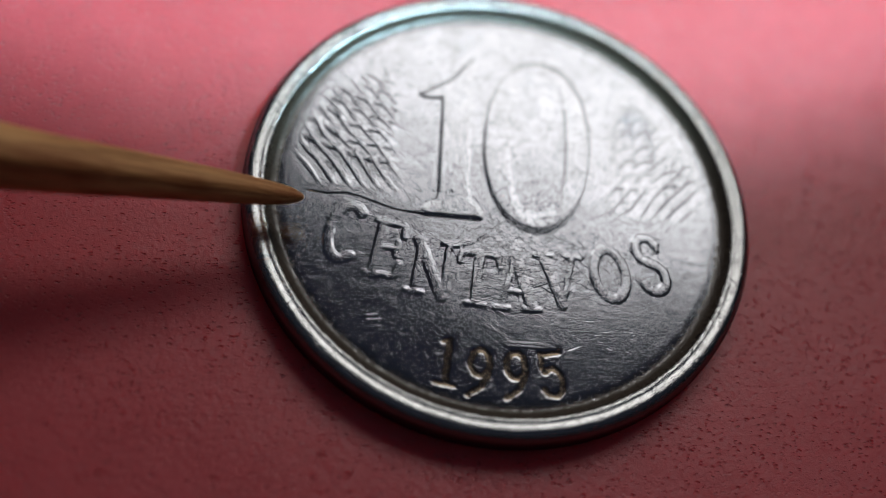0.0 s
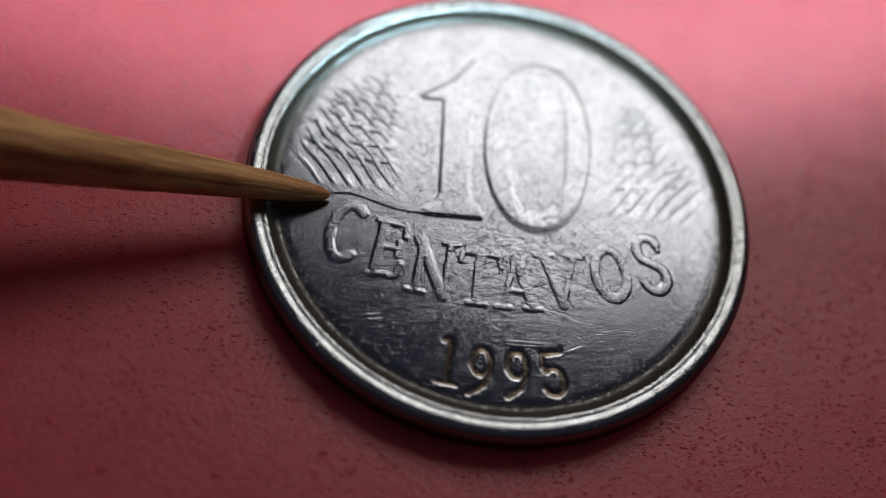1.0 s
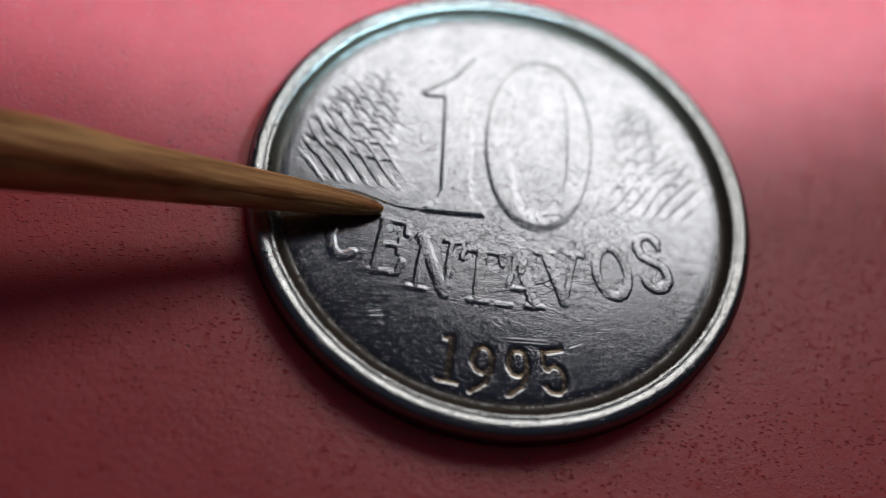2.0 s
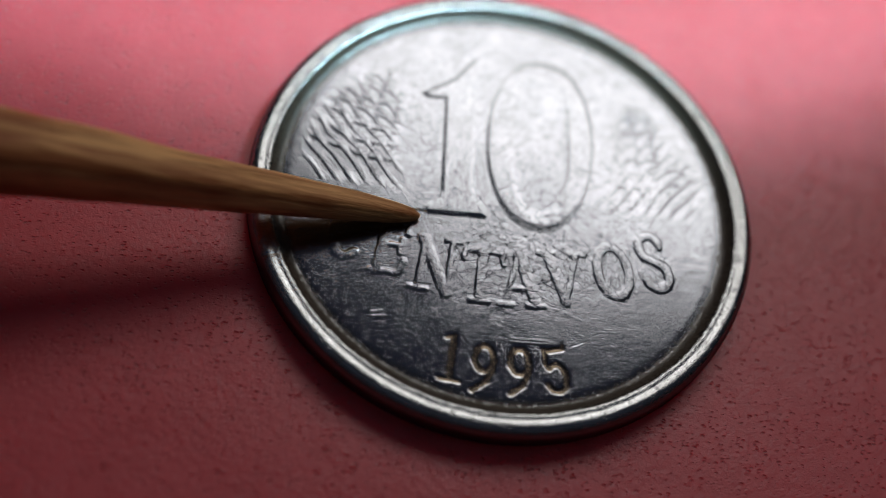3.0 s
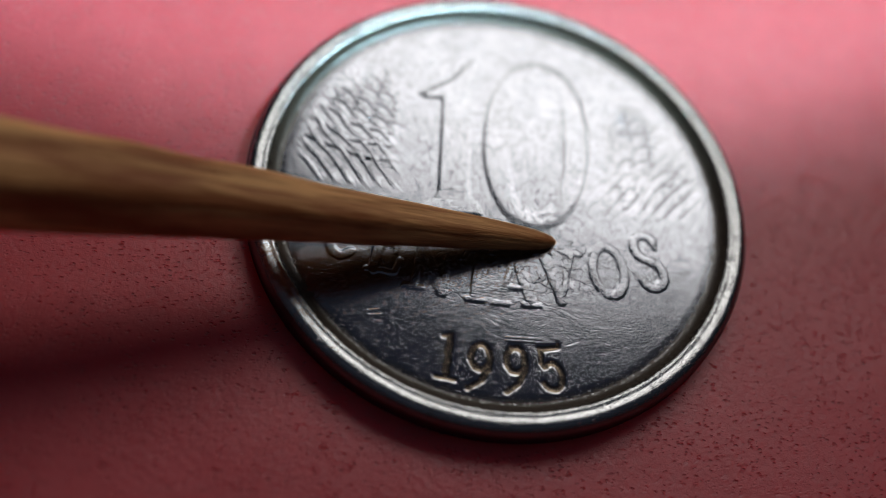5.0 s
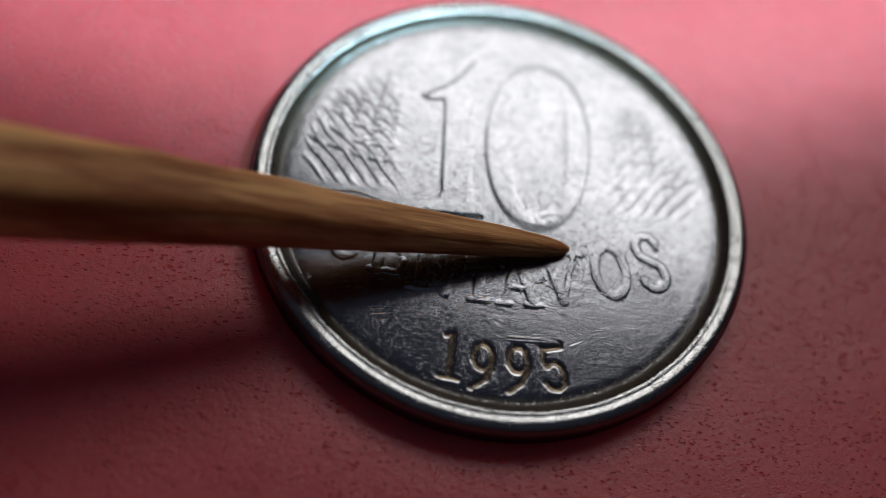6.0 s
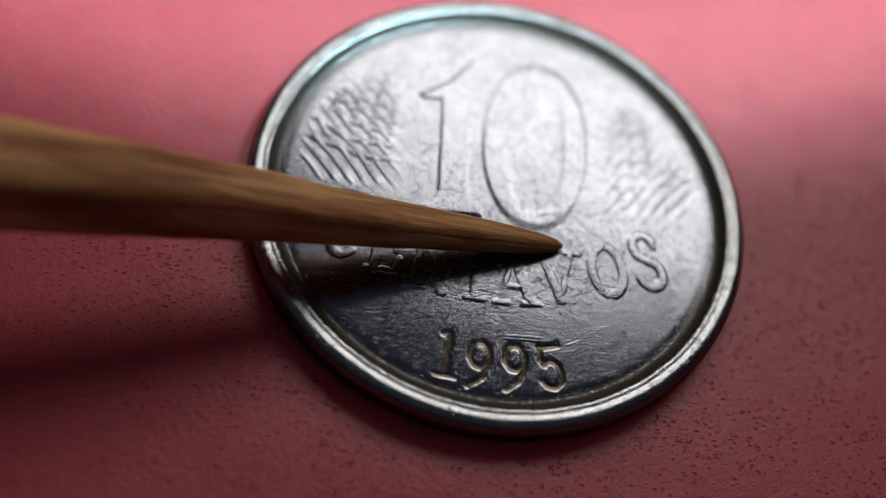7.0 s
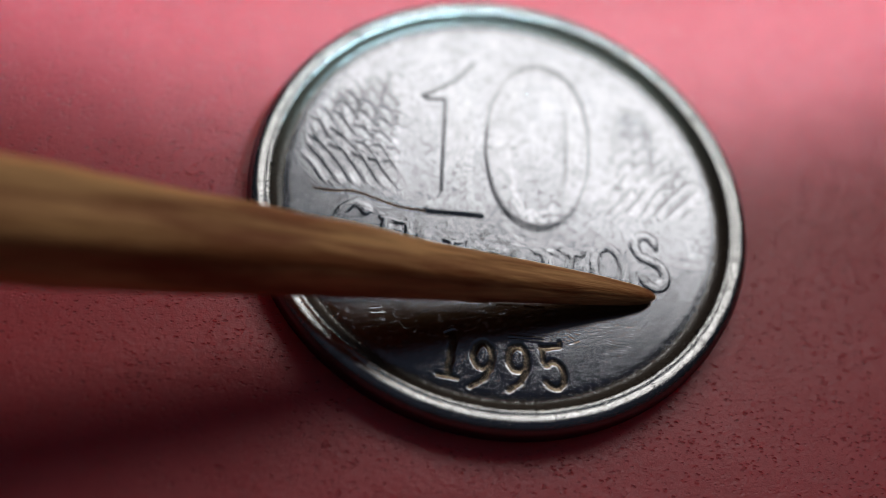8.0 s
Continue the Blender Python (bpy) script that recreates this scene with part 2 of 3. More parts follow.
def raise_region(where, sd, height, edge, name=None, mat=None, label="", round_top=0.0, margin=0.45):
    """Lift (or sink) the grid inside sd < 0, with a flank edge wide; name makes it a part of its own."""
    h = height * smooth(-sd / edge + 0.5)
    if round_top:
        h = h * (1 - round_top + round_top * smooth(-sd / 0.22))
    old = HEIGHT[where]
    HEIGHT[where] = np.where(np.abs(h) > np.abs(old), h, old)
    if name:
        REGION_NAMES.append((name, mat, label))
        reg = REGION[where]
        reg[sd < margin * edge] = len(REGION_NAMES) - 1
        REGION[where] = reg


def glyph(name, label, cx, cy, turn, strokes, height, edge, mat, size=1.0, round_top=0.5, worn=0.0, seed=0, bold=1.0, margin=0.45):
    """One letter or digit from strokes in its own space, set at (cx, cy) and turned."""
    where = window(cx - 2.2, cy - 2.2, cx + 2.2, cy + 2.2)
    c, s = math.cos(radians(-turn)), math.sin(radians(-turn))
    x, y = GX[where] - cx, GY[where] - cy
    u, v = (c * x - s * y) / size, (s * x + c * y) / size
    wob = 0.018 * np.sin(u * 11 + seed) * np.sin(v * 9 + 2 * seed)
    sd = np.full(u.shape, 9.0)
    for path, w0, w1 in strokes:
        sd = np.minimum(sd, stroke(u, v, path, bold * w0, bold * w1))
    h = height * (1 - worn * (0.5 + 0.5 * np.sin(3.1 * u + seed) * np.cos(2.7 * v - seed)))
    raise_region(where, (sd + wob) * size, h, edge, name, mat, label, round_top, margin)


# the large numerals: flat plateaus with steep edges
ONE = [(-4.02, 4.72), (-3.60, 4.98), (-2.60, 5.75), (-1.62, 7.18), (-1.60, 5.0), (-1.60, 0.4), (-1.45, -0.75), (-0.9, -1.42), (-0.9, -1.66), (-3.51, -1.74), (-3.45, -1.50), (-2.98, -1.05), (-2.84, -0.6), (-2.94, 4.40), (-3.02, 4.58), (-3.8, 4.50)]
where = window(-4.6, -2.4, -0.3, 7.8)
raise_region(where, polygon(GX[where], GY[where], ONE), 0.028, 0.23, "numeral", STEEL_RELIEF, "large raised numeral 1 in worn steel")
where = window(-1.6, -2.8, 4.6, 8.0)
raise_region(where, ring(GX[where] - 0.02 * (GY[where] - 2.7), GY[where], 1.52, 2.70, 2.45, 4.68, 1.33, 4.12), 0.028, 0.23, "numeral", STEEL_RELIEF, "large raised numeral 0 in worn steel")

# the word along a shallow arc
LETTERS = [
    ("C", -6.62, -2.98, -9, [(arc(0.05, 0.0, 0.72, 1.36, 52, 308, 20), 0.22, 0.20)], 0.0),
    ("E", -4.80, -3.60, -7, [([(-0.38, 1.28), (-0.38, -1.28)], 0.22, 0.22), ([(-0.68, 1.30), (0.55, 1.26), (0.64, 0.72)], 0.12, 0.13), ([(-0.4, 0.05), (0.40, 0.08)], 0.12, 0.12),
                             ([(0.40, 0.42), (0.42, -0.28)], 0.10, 0.10), ([(-0.68, -1.30), (0.56, -1.24), (0.68, -0.62)], 0.12, 0.13)], 0.0),
    ("N", -2.90, -4.22, -4, [([(-0.55, 1.2), (-0.62, -1.2)], 0.15, 0.15), ([(-0.72, 1.22), (0.62, -1.32)], 0.23, 0.23), ([(0.66, 1.2), (0.66, -1.2)], 0.13, 0.13),
                             ([(-1.0, -1.26), (-0.28, -1.28)], 0.12, 0.12), ([(0.38, 1.24), (1.0, 1.22)], 0.10, 0.10)], 0.05),
    ("T", -0.93, -4.53, -2, [([(0.0, 1.15), (-0.05, -1.15)], 0.22, 0.22), ([(-0.86, 0.72), (-0.80, 1.20), (0.86, 1.18), (0.92, 0.66)], 0.12, 0.12), ([(-0.42, -1.22), (0.34, -1.22)], 0.12, 0.12)], 0.25),
    ("A", 0.72, -4.55, 2, [([(-0.10, 1.24), (-0.70, -1.12)], 0.12, 0.12), ([(-0.10, 1.24), (0.62, -1.12)], 0.22, 0.22), ([(-0.5, -0.42), (0.36, -0.42)], 0.10, 0.10),
                           ([(-0.98, -1.20), (-0.42, -1.22)], 0.12, 0.12), ([(0.28, -1.22), (0.98, -1.20)], 0.12, 0.12)], 0.55),
    ("V", 2.52, -4.22, 5, [([(-0.62, 1.12), (0.02, -1.22)], 0.22, 0.20), ([(0.66, 1.12), (0.02, -1.22)], 0.12, 0.14), ([(-1.0, 1.16), (-0.30, 1.18)], 0.11, 0.11), ([(0.36, 1.18), (1.05, 1.12)], 0.11, 0.11)], 0.6),
    ("O", 4.70, -3.68, 9, [(arc(0, 0, 0.72, 1.22, 0, 360, 26), 0.20, 0.20)], 0.35),
    ("S", 6.50, -2.98, 13, [(arc(0.02, 0.72, 0.50, 0.62, 20, 232, 14) + arc(0.0, -0.70, 0.55, 0.66, 62, -160, 16), 0.20, 0.21), ([(0.50, 1.16), (0.52, 0.62)], 0.08, 0.10), ([(-0.55, -1.18), (-0.56, -0.72)], 0.08, 0.10)], 0.0),
]
for k, (ch, x, y, turn, strokes, worn) in enumerate(LETTERS):
    glyph("letter", "raised letter %s in scratched worn steel" % ch, x, y, turn, strokes, 0.030, 0.125, STEEL_RELIEF, 0.95, 0.12, worn, k, 1.02)

# the date, struck into the ground
NINE = [(arc(0, 0.42, 0.40, 0.56, 0, 360, 20), 0.15, 0.15), ([(0.42, 0.42), (0.36, -0.12), (0.08, -0.62), (-0.46, -0.98)], 0.15, 0.14)]
DATE = [
    ("1", -1.98, -8.18, -3, [([(0.02, 0.92), (0.0, -0.92)], 0.17, 0.17), ([(-0.30, 0.86), (0.02, 0.98)], 0.10, 0.14), ([(-0.42, -0.96), (0.40, -1.0)], 0.11, 0.11)]),
    ("9", -0.68, -8.48, 0, NINE),
    ("9", 0.76, -8.48, 4, NINE),
    ("5", 2.14, -8.24, 9, [([(-0.34, 0.80), (0.44, 0.84), (0.50, 1.02)], 0.15, 0.08), ([(-0.34, 0.84), (-0.36, 0.20)], 0.12, 0.12), (arc(0.02, -0.42, 0.44, 0.58, 128, -150, 18), 0.15, 0.15)]),
]
for k, (ch, x, y, turn, strokes) in enumerate(DATE):
    glyph("date_digit", "sunken date digit %s darkened by brown grime" % ch, x, y, turn, strokes, -0.038, 0.12, STEEL_DATE, 0.93, 0.3, 0.0, k, 1.06, -0.12)

def grain_at(x, y, cell, seed):
    """Smooth random grain with lumps about cell wide."""
    size = int(22 / cell)
    raw = np.random.default_rng(seed).normal(size=(size, size))
    raw = (raw + np.roll(raw, 1, 0) + np.roll(raw, 1, 1) + np.roll(raw, (1, 1), (0, 1))) / 2
    fx, fy = (x + 11) / cell, (y + 11) / cell
    i, j = np.clip(fx.astype(int), 0, size - 2), np.clip(fy.astype(int), 0, size - 2)
    a, b = smooth(fx - i), smooth(fy - j)
    return (raw[j, i] * (1 - a) + raw[j, i + 1] * a) * (1 - b) + (raw[j + 1, i] * (1 - a) + raw[j + 1, i + 1] * a) * b


# hatched panels either side of the numerals
HATCH_LEFT = [(-5.45, 6.15), (-6.9, 5.8), (-8.3, 4.4), (-9.1, 2.8), (-9.35, 0.3), (-8.5, -0.85), (-4.25, -0.9), (-4.75, 1.5), (-4.65, 3.9)]
HATCH_RIGHT = [(-x, y) for x, y in HATCH_LEFT]


def hatch(outline, depth, label):
    xs, ys = [p[0] for p in outline], [p[1] for p in outline]
    where = window(min(xs), min(ys), max(xs), max(ys))
    x, y = GX[where], GY[where]
    inside = smooth(-polygon(x, y, outline) / 0.9)
    drift = grain_at(x, y, 0.75, 11)
    inside = inside * np.clip(0.8 + 0.3 * grain_at(x, y, 0.6, 12), 0.25, 1.2)
    X = -np.abs(x)
    a = radians(-52)
    u, v = X * math.cos(a) + y * math.sin(a), -X * math.sin(a) + y * math.cos(a)
    fine = np.sin(2 * np.pi * (v + 0.05 * np.sin(1.7 * u) + 0.04 * drift) / 0.53)
    phase = y + (0.30 + 0.06 * (y - 2)) * (X + 7) + 0.10 * np.sin(1.6 * X) + 0.09 * drift
    coarse = np.sin(2 * np.pi * phase / 0.84)
    low = smooth((y - 0.1 + 0.25 * (X + 7.0)) / 1.3)
    ridge = np.maximum(smooth(fine * 1.3 - 0.1), 0.8 * low * smooth(coarse * 1.2 - 0.1))
    h = inside * depth * (ridge - 0.5)
    REGION_NAMES.append(("hatching", STEEL_RELIEF, label))
    HEIGHT[where] += h
    reg = REGION[where]
    reg[(inside > 0.03) & (reg == 0)] = len(REGION_NAMES) - 1
    REGION[where] = reg


hatch(HATCH_LEFT, 0.030, "panel of raised crossed hatching lines")
hatch(HATCH_RIGHT, 0.024, "worn panel of raised crossed hatching lines")

# the die crack that runs from the rim side to the foot of the numeral
CRACK = [(-8.4, -1.16), (-7.7, -1.22), (-7.08, -1.17), (-6.7, -1.12), (-6.1, -1.26), (-5.3, -1.52), (-4.6, -1.71), (-3.5, -1.78)]
where = window(-8.9, -2.2, -0.6, -0.7)
sd = stroke(GX[where], GY[where], CRACK, 0.028, 0.045)
HEIGHT[where] -= 0.05 * smooth(-sd / 0.05 + 0.5)
sd = stroke(GX[where], GY[where], [(-3.5, -1.86), (-0.95, -1.80)], 0.035)
HEIGHT[where] -= 0.03 * smooth(-sd / 0.07 + 0.5)
where = window(0.1, -7.7, 2.2, -6.9)
for y0, w in ((-7.20, 0.035), (-7.33, 0.03)):
    sd = stroke(GX[where], GY[where], [(0.35 + 0.1 * (y0 + 7.2), y0), (1.75, y0 + 0.04)], w)
    HEIGHT[where] += 0.035 * smooth(-sd / 0.06 + 0.5)

# scratches and dents, denser across the worn word
rng = np.random.default_rng(7)


def dent(x, y, length, turn, width, depth):
    dx, dy = 0.5 * length * math.cos(turn), 0.5 * length * math.sin(turn)
    bx, by = apply_map(BLANK, x, y)
    r0, reach = math.hypot(bx, by), 0.5 * length + 0.15
    i0, i1 = np.searchsorted(rad, r0 - reach), np.searchsorted(rad, r0 + reach)
    if i0 >= i1 or r0 < 0.5:
        return
    mid, half = math.atan2(by, bx) % (2 * math.pi), min(3.1, reach / max(r0 - reach, 0.3))
    j = np.arange(int((mid - half) / (2 * math.pi) * N_ANG), int((mid + half) / (2 * math.pi) * N_ANG) + 1) % N_ANG
    ix = np.ix_(np.arange(i0, i1), j)
    x, y = GX[ix] - x, GY[ix] - y
    u = (x * dx + y * dy) / (0.25 * length * length)
    v = np.abs(x * dy - y * dx) / (0.5 * length)
    body = smooth((1 - np.abs(u)) * 1.6)
    HEIGHT[ix] -= depth * body * (smooth(1.2 - v / (width + 0.012)) - 0.12 * smooth(1 - np.abs(v - width - 0.03) / 0.03))


WORN = np.exp(-((GX - 0.9) / 2.6) ** 2 - ((GY + 4.0) / 1.5) ** 2)
HEIGHT += (0.0003 + 0.0013 * WORN) * grain_at(GX, GY, 0.085, 3) + (0.0004 + 0.0022 * WORN) * grain_at(GX, GY, 0.17, 4)

for k in range(2300):
    if k < 1900:
        x, y = rng.normal(1.0, 3.0), rng.normal(-3.4, 1.6)
    else:
        rr, aa = 9.6 * math.sqrt(rng.random()), 2 * math.pi * rng.random()
        x, y = rr * math.cos(aa), rr * math.sin(aa)
    if math.hypot(x, y) > 9.6:
        continue
    dent(x, y, 0.08 + 0.5 * rng.random() ** 3, rng.uniform(0, math.pi), rng.uniform(0.003, 0.009), 0.0018 + 0.0055 * rng.random() ** 2)
for x, y, s, turn in ((1.95, -4.75, 1.0, -0.5), (1.7, -4.6, 0.8, 0.45), (0.35, -3.9, 0.9, 1.5), (2.7, -3.15, 1.3, -0.55), (-1.55, -3.6, 0.6, 1.25), (3.1, -7.15, 0.7, 0.45), (3.0, -7.0, 0.5, -0.7), (-5.1, -6.5, 0.6, 0.2), (-5.0, -6.7, 0.7, 0.15), (5.4, -6.2, 0.4, 0.0), (-1.6, -3.2, 0.5, 1.4), (-0.9, -2.6, 0.8, 0.5)):
    dent(x, y, s, turn, 0.02, 0.014)

# short pits round the foot of the numerals
for k in range(150):
    dent(rng.normal(0.2, 3.0), rng.normal(-0.9, 1.5), rng.uniform(0.06, 0.22), rng.choice([0.6, 1.2, 1.9]) + rng.normal(0, 0.4), rng.uniform(0.012, 0.026), rng.uniform(0.004, 0.011))

# the field is slightly crowned; broad waviness, the trough along the rim
RR = np.hypot(PX, PY)
HEIGHT += 0.012 * np.sin(0.55 * GX + 0.8) * np.sin(0.48 * GY - 0.4)
HEIGHT += 0.0017 * (48 - RR ** 2)
HEIGHT -= 0.014 * smooth((RR - 9.38) / 0.42) * (1 + 0.3 * np.sin(ang * 37)[None, :] * np.sin(ang * 11)[None, :])


def grid_meshes(parent):
    """Cut the relief grid into one mesh per region, with normals taken from the whole grid."""
    P = np.stack([PX * MM, PY * MM, (Z_FIELD + HEIGHT) * MM], axis=-1)
    du = np.gradient(P, axis=0)
    dv = np.roll(P, -1, axis=1) - np.roll(P, 1, axis=1)
    N = np.cross(du, dv)
    N /= np.linalg.norm(N, axis=-1, keepdims=True)
    I, J = np.meshgrid(np.arange(N_RAD - 1), np.arange(N_ANG), indexing="ij")
    J2 = (J + 1) % N_ANG
    quads = np.stack([I * N_ANG + J, (I + 1) * N_ANG + J, (I + 1) * N_ANG + J2, I * N_ANG + J2], axis=-1).reshape(-1, 4)
    owner = REGION[:-1, :].reshape(-1)
    Pf, Nf = P.reshape(-1, 3), N.reshape(-1, 3)
    for k, (name, mat, label) in enumerate(REGION_NAMES):
        q = quads[owner == k]
        used, inv = np.unique(q, return_inverse=True)
        inv = inv.reshape(-1)
        me = bpy.data.meshes.new(name)
        me.vertices.add(len(used))
        me.vertices.foreach_set("co", Pf[used].astype(np.float32).ravel())
        me.loops.add(len(inv))
        me.loops.foreach_set("vertex_index", inv.astype(np.int32))
        me.polygons.add(len(q))
        me.polygons.foreach_set("loop_start", np.arange(0, 4 * len(q), 4, dtype=np.int32))
        me.update(calc_edges=True)
        me.polygons.foreach_set("use_smooth", np.ones(len(q), dtype=bool))
        me.normals_split_custom_set_from_vertices(Nf[used].tolist())
        me.materials.append(mat)
        ob = new(name, me)
        ob.parent = parent
        tagged(ob, label)


# nicks in the rim: bearing, width in degrees, depth
NICKS = [(-56.2, 0.35, 0.018), (-158.4, 0.5, 0.012), (-47.0, 0.4, 0.012), (-143.0, 0.6, 0.012), (118.0, 0.5, 0.01)]


def make_coin():
    coin = tagged(new("coin"), "worn round steel coin lying on pink foam", "coin")
    grid_meshes(coin)
    profile = [(9.80, 1.098), (9.90, 1.115), (10.02, 1.17), (10.12, 1.245), (10.20, 1.335), (10.27, 1.40), (10.33, 1.435), (10.40, 1.446), (10.47, 1.442), (10.53, 1.434), (10.58, 1.437), (10.64, 1.452),
               (10.72, 1.468), (10.80, 1.472), (10.88, 1.462), (10.95, 1.435), (11.02, 1.39), (11.09, 1.32), (11.15, 1.23), (11.20, 1.1), (11.22, 0.95), (11.23, 0.40), (11.20, 0.24), (11.13, 0.12), (11.02, 0.04), (10.8, 0.0), (6.0, 0.0), (0.02, 0.0)]
    n = 1500
    rows = []
    for k, (r, z) in enumerate(profile):
        row = []
        for i in range(n):
            a = 2 * math.pi * i / n
            c, s = math.cos(a), math.sin(a)
            amp = 1.0 if 1 <= k <= 20 else 0.0
            dr = amp * (0.012 * noise.noise((c * 9, s * 9, z * 3)) + 0.006 * noise.noise((c * 80, s * 80, z * 4)))
            dz = amp * (0.003 * noise.noise((c * 14, s * 14, r * 31)) + 0.003 * noise.noise((c * 30, s * 30, r * 5)) + 0.0022 * noise.noise((c * 170, s * 170, r * 14)))
            if 3 <= k <= 7:
                dr += 0.035 * noise.noise((c * 75, s * 75, 1.5))
            if 10 <= k <= 19:
                for at, wide, deep in NICKS:
                    q = ((math.degrees(a) - at + 180) % 360 - 180) / wide
                    if abs(q) < 3:
                        dz -= deep * math.exp(-q * q)
                        dr -= 0.6 * deep * math.exp(-q * q)
            row.append((((r + dr) * c) * MM, ((r + dr) * s) * MM, max(0.0, z + dz) * MM))
        rows.append(row)
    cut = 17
    for name, mat, rings, label in (("rim", STEEL_RIM, rows[:cut + 1], "raised rounded rim with nicks and brown grime"), ("edge", STEEL_EDGE_SHADED, rows[cut:], "plain dull steel edge, coloured darker for the shade around it")):
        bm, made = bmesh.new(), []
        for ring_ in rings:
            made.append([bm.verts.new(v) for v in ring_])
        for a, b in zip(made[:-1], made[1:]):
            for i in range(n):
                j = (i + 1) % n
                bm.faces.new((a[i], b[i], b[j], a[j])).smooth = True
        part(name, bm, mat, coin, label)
    return coin


make_coin()


# ---- the stick ----
def make_stick():
    """A sharpened bamboo stick; its point is at the origin and it runs along +x."""
    stick = tagged(new("skewer"), "sharpened brown bamboo stick pointing at the coin", "skewer")
    profile = [(0, 0), (0.03, 0.07), (0.1, 0.135), (0.24, 0.215), (0.5, 0.305), (0.9, 0.39), (1.5, 0.475), (2.5, 0.58), (4.57, 0.754), (7.09, 0.888), (9.43, 1.058), (11.88, 1.241), (14.26, 1.426), (16.75, 1.613), (20.93, 1.894), (24.82, 2.167), (28.08, 2.354), (32.4, 2.484), (43.2, 2.549), (64.8, 2.57), (97.2, 2.592)]
    n = 56

    def lathe(profile, steps, wob):
        bm = bmesh.new()
        ss = []
        for (s0, r0), (s1, r1) in zip(profile[:-1], profile[1:]):
            for k in range(steps):
                t = k / steps
                ss.append((s0 + (s1 - s0) * t, r0 + (r1 - r0) * t))
        ss.append(profile[-1])
        rows = []
        for s, r in ss:
            row = []
            for i in range(n):
                a = 2 * math.pi * i / n
                facet = 0.05 * math.cos(5 * a + 0.05 * s + 0.6) + 0.02 * math.cos(3 * a - 0.03 * s)
                rough = wob * (0.05 * noise.noise((s * 0.35, math.cos(a) * 1.3, math.sin(a) * 1.3)) + 0.035 * noise.noise((s * 0.25, math.cos(a) * 5, math.sin(a) * 5)) + 0.016 * noise.noise((s * 1.6, math.cos(a) * 4, math.sin(a) * 4)))
                q = r * (1 + facet + rough)
                bend = 0.05 * noise.noise((s * 0.12, 0.0, 7.0)) * min(1, s / 6)
                row.append(bm.verts.new((s * MM, (q * math.cos(a) + bend) * MM, q * math.sin(a) * MM)))
            rows.append(row)
        for a, b in zip(rows[:-1], rows[1:]):
            for i in range(n):
                j = (i + 1) % n
                bm.faces.new((a[i], a[j], b[j], b[i])).smooth = True
        bm.faces.new(rows[-1])
        bmesh.ops.remove_doubles(bm, verts=rows[0], dist=1e-7)
        bm.verts.index_update()
        return bm
    bm = lathe(profile, 6, 1.0)
    bm.normal_update()
    bm.verts.ensure_lookup_table()
    normals = [tuple(v.normal) for v in bm.verts]
    for name, lo, hi, label in (("point", -1.0, 9.0 * MM, "whittled tapering point"), ("shaft", 9.0 * MM, 1.0, "")):
        me, index, verts, faces, nor = bpy.data.meshes.new(name), {}, [], [], []
        for fc in bm.faces:
            if lo < fc.calc_center_median().x <= hi:
                for v in fc.verts:
                    if v.index not in index:
                        index[v.index] = len(verts)
                        verts.append(tuple(v.co))
                        nor.append(normals[v.index])
                faces.append([index[v.index] for v in fc.verts])
        me.from_pydata(verts, [], faces)
        me.polygons.foreach_set("use_smooth", [True] * len(faces))
        me.normals_split_custom_set_from_vertices(nor)
        me.materials.append(BAMBOO)
        ob = tagged(new(name, me), label)
        ob.parent = stick
    bm.free()
    return stick


STICK = make_stick()
STICK_RISE = 13.2


def stick_pose(x, y, z, azimuth):
    return pose(x * MM, y * MM, z * MM, 0, -STICK_RISE, azimuth)


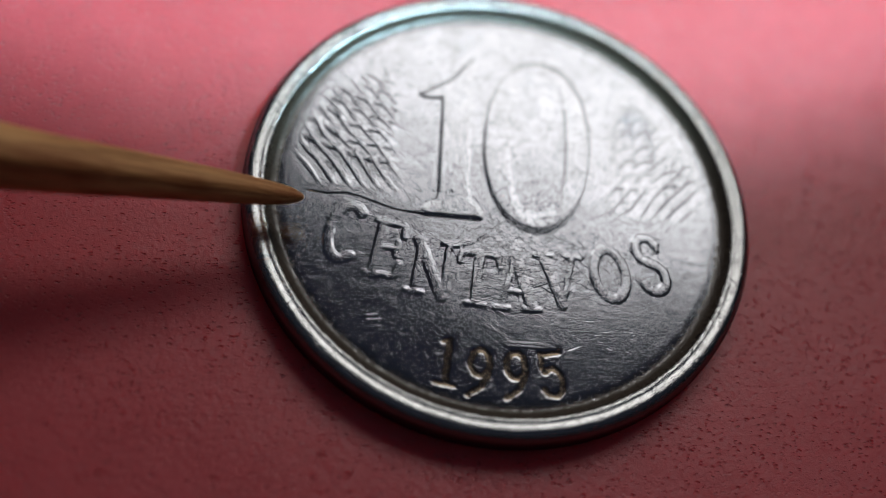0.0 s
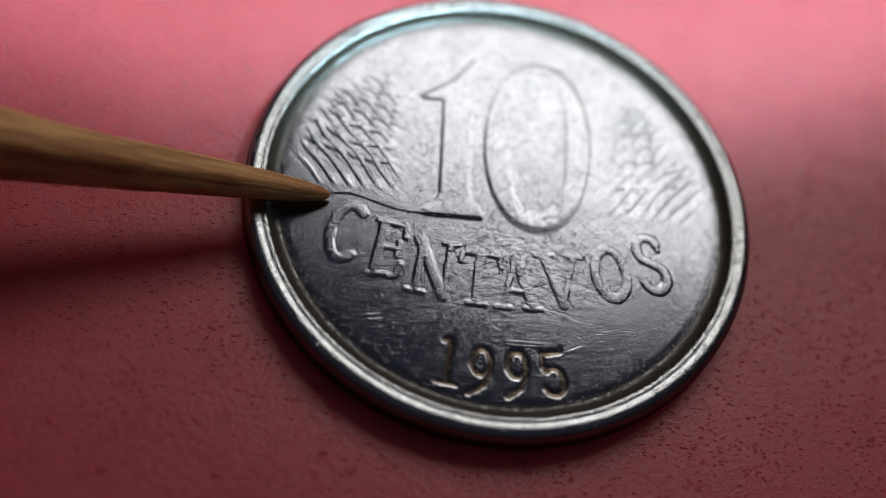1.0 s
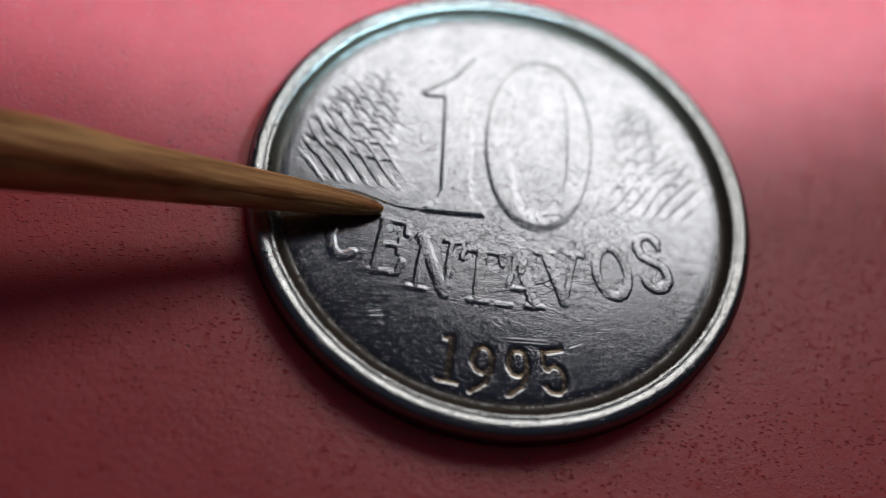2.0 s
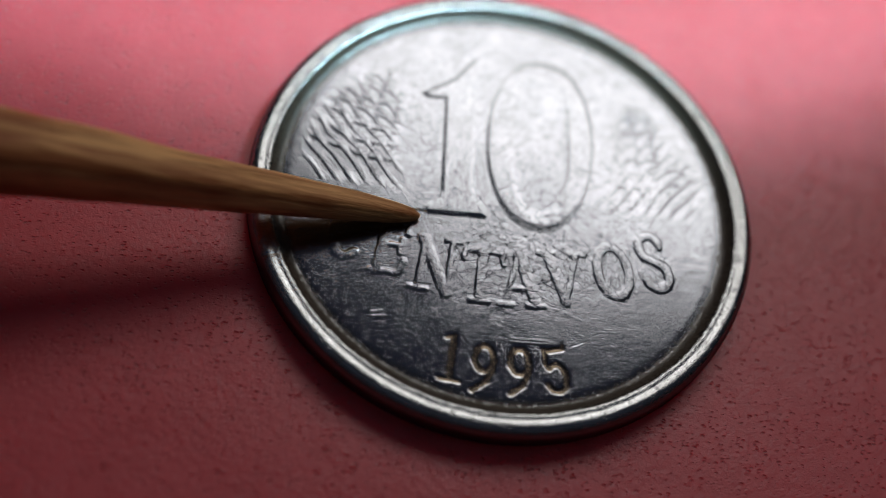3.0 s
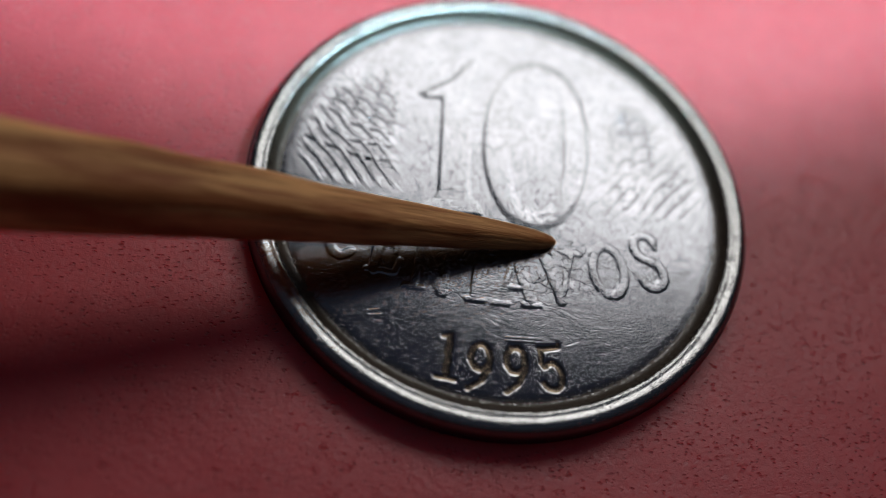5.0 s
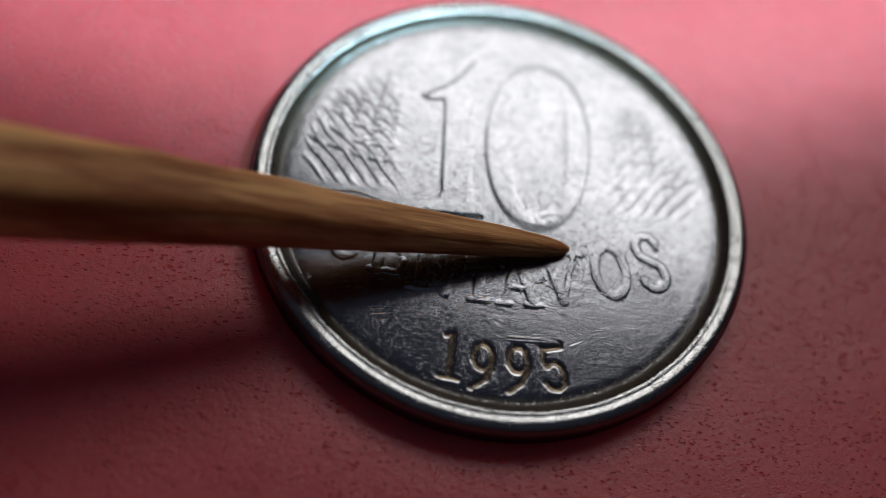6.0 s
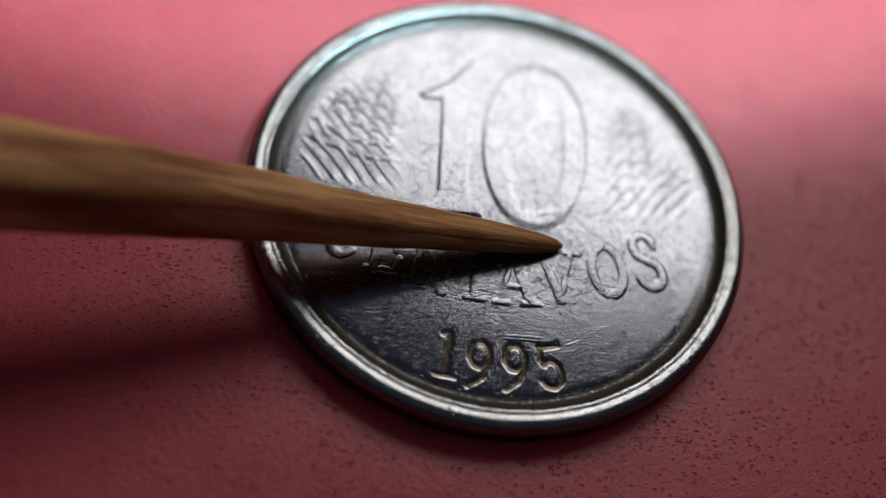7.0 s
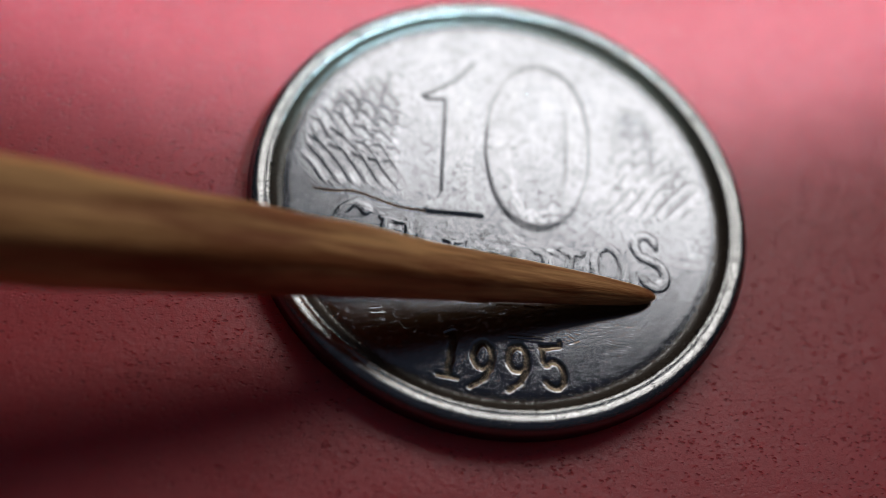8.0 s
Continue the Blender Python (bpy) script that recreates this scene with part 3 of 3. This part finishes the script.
def motions():
    rows = [
        (0.0, stick_pose(-8.61, -1.69, 2.65, 184.6)),
        (0.1, stick_pose(-8.82, -1.32, 2.45, 185.9)),
        (0.2, stick_pose(-8.57, -1.57, 2.05, 183.6)),
        (0.3, stick_pose(-8.33, -1.30, 1.45, 183.3)),
        (0.4, stick_pose(-7.89, -1.53, 1.45, 182.4)),
        (0.5, stick_pose(-7.94, -1.32, 1.45, 183.2)),
        (0.6, stick_pose(-7.88, -1.23, 1.45, 183.2)),
        (0.8, stick_pose(-8.02, -1.08, 1.45, 182.9)),
        (1.0, stick_pose(-7.53, -0.73, 1.45, 183.8)),
        (1.2, stick_pose(-7.34, -1.01, 1.45, 182.9)),
        (1.5, stick_pose(-6.87, -0.83, 1.45, 184.1)),
        (1.6, stick_pose(-6.53, -0.89, 1.45, 184.4)),
        (1.7, stick_pose(-6.15, -1.22, 1.45, 183.6)),
        (2.8, stick_pose(-3.84, -1.44, 1.45, 184.2)),
        (2.9, stick_pose(-3.66, -1.39, 1.45, 184.4)),
        (3.0, stick_pose(-3.81, -1.58, 1.45, 183.7)),
        (3.1, stick_pose(-3.72, -1.00, 1.45, 185.1)),
        (3.2, stick_pose(-3.62, -0.95, 1.45, 184.5)),
        (3.3, stick_pose(-3.45, -1.44, 1.60, 184.1)),
        (3.4, stick_pose(-1.79, -1.80, 2.10, 185.1)),
        (3.5, stick_pose(-0.35, -2.44, 2.25, 184.9)),
        (3.6, stick_pose(2.01, -3.11, 1.80, 184.7)),
        (3.7, stick_pose(2.61, -3.45, 1.45, 184.6)),
        (3.8, stick_pose(2.40, -3.08, 1.45, 185.3)),
        (4.0, stick_pose(1.79, -2.55, 1.45, 185.2)),
        (4.2, stick_pose(1.87, -2.40, 1.45, 185.1)),
        (4.4, stick_pose(1.61, -1.64, 1.45, 185.2)),
        (4.5, stick_pose(1.67, -1.66, 1.45, 185.1)),
        (4.6, stick_pose(1.96, -1.87, 1.45, 185.2)),
        (4.7, stick_pose(2.33, -2.23, 1.45, 185.4)),
        (5.8, stick_pose(2.05, -2.48, 1.45, 185.5)),
        (6.0, stick_pose(2.77, -2.62, 1.45, 185.6)),
        (6.2, stick_pose(3.03, -2.70, 1.45, 185.6)),
        (6.4, stick_pose(3.33, -2.78, 1.45, 185.7)),
        (6.5, stick_pose(3.06, -2.51, 1.45, 185.5)),
        (6.6, stick_pose(2.64, -2.21, 1.45, 185.4)),
        (6.8, stick_pose(2.10, -2.21, 1.45, 185.3)),
        (7.0, stick_pose(2.61, -2.53, 1.45, 185.3)),
        (7.1, stick_pose(2.84, -2.53, 1.65, 185.7)),
        (7.2, stick_pose(3.27, -2.71, 2.00, 185.8)),
        (7.3, stick_pose(3.58, -3.19, 1.80, 185.3)),
        (7.4, stick_pose(4.07, -3.33, 1.55, 185.0)),
        (7.6, stick_pose(4.49, -3.54, 1.45, 185.1)),
        (7.7, stick_pose(5.73, -4.16, 1.45, 185.0)),
        (7.8, stick_pose(6.65, -4.88, 1.45, 184.8)),
        (7.9, stick_pose(6.63, -4.84, 1.45, 185.2)),
        (8.0, stick_pose(6.47, -4.69, 1.45, 185.2)),
    ]
    walk(STICK, rows)


motions()
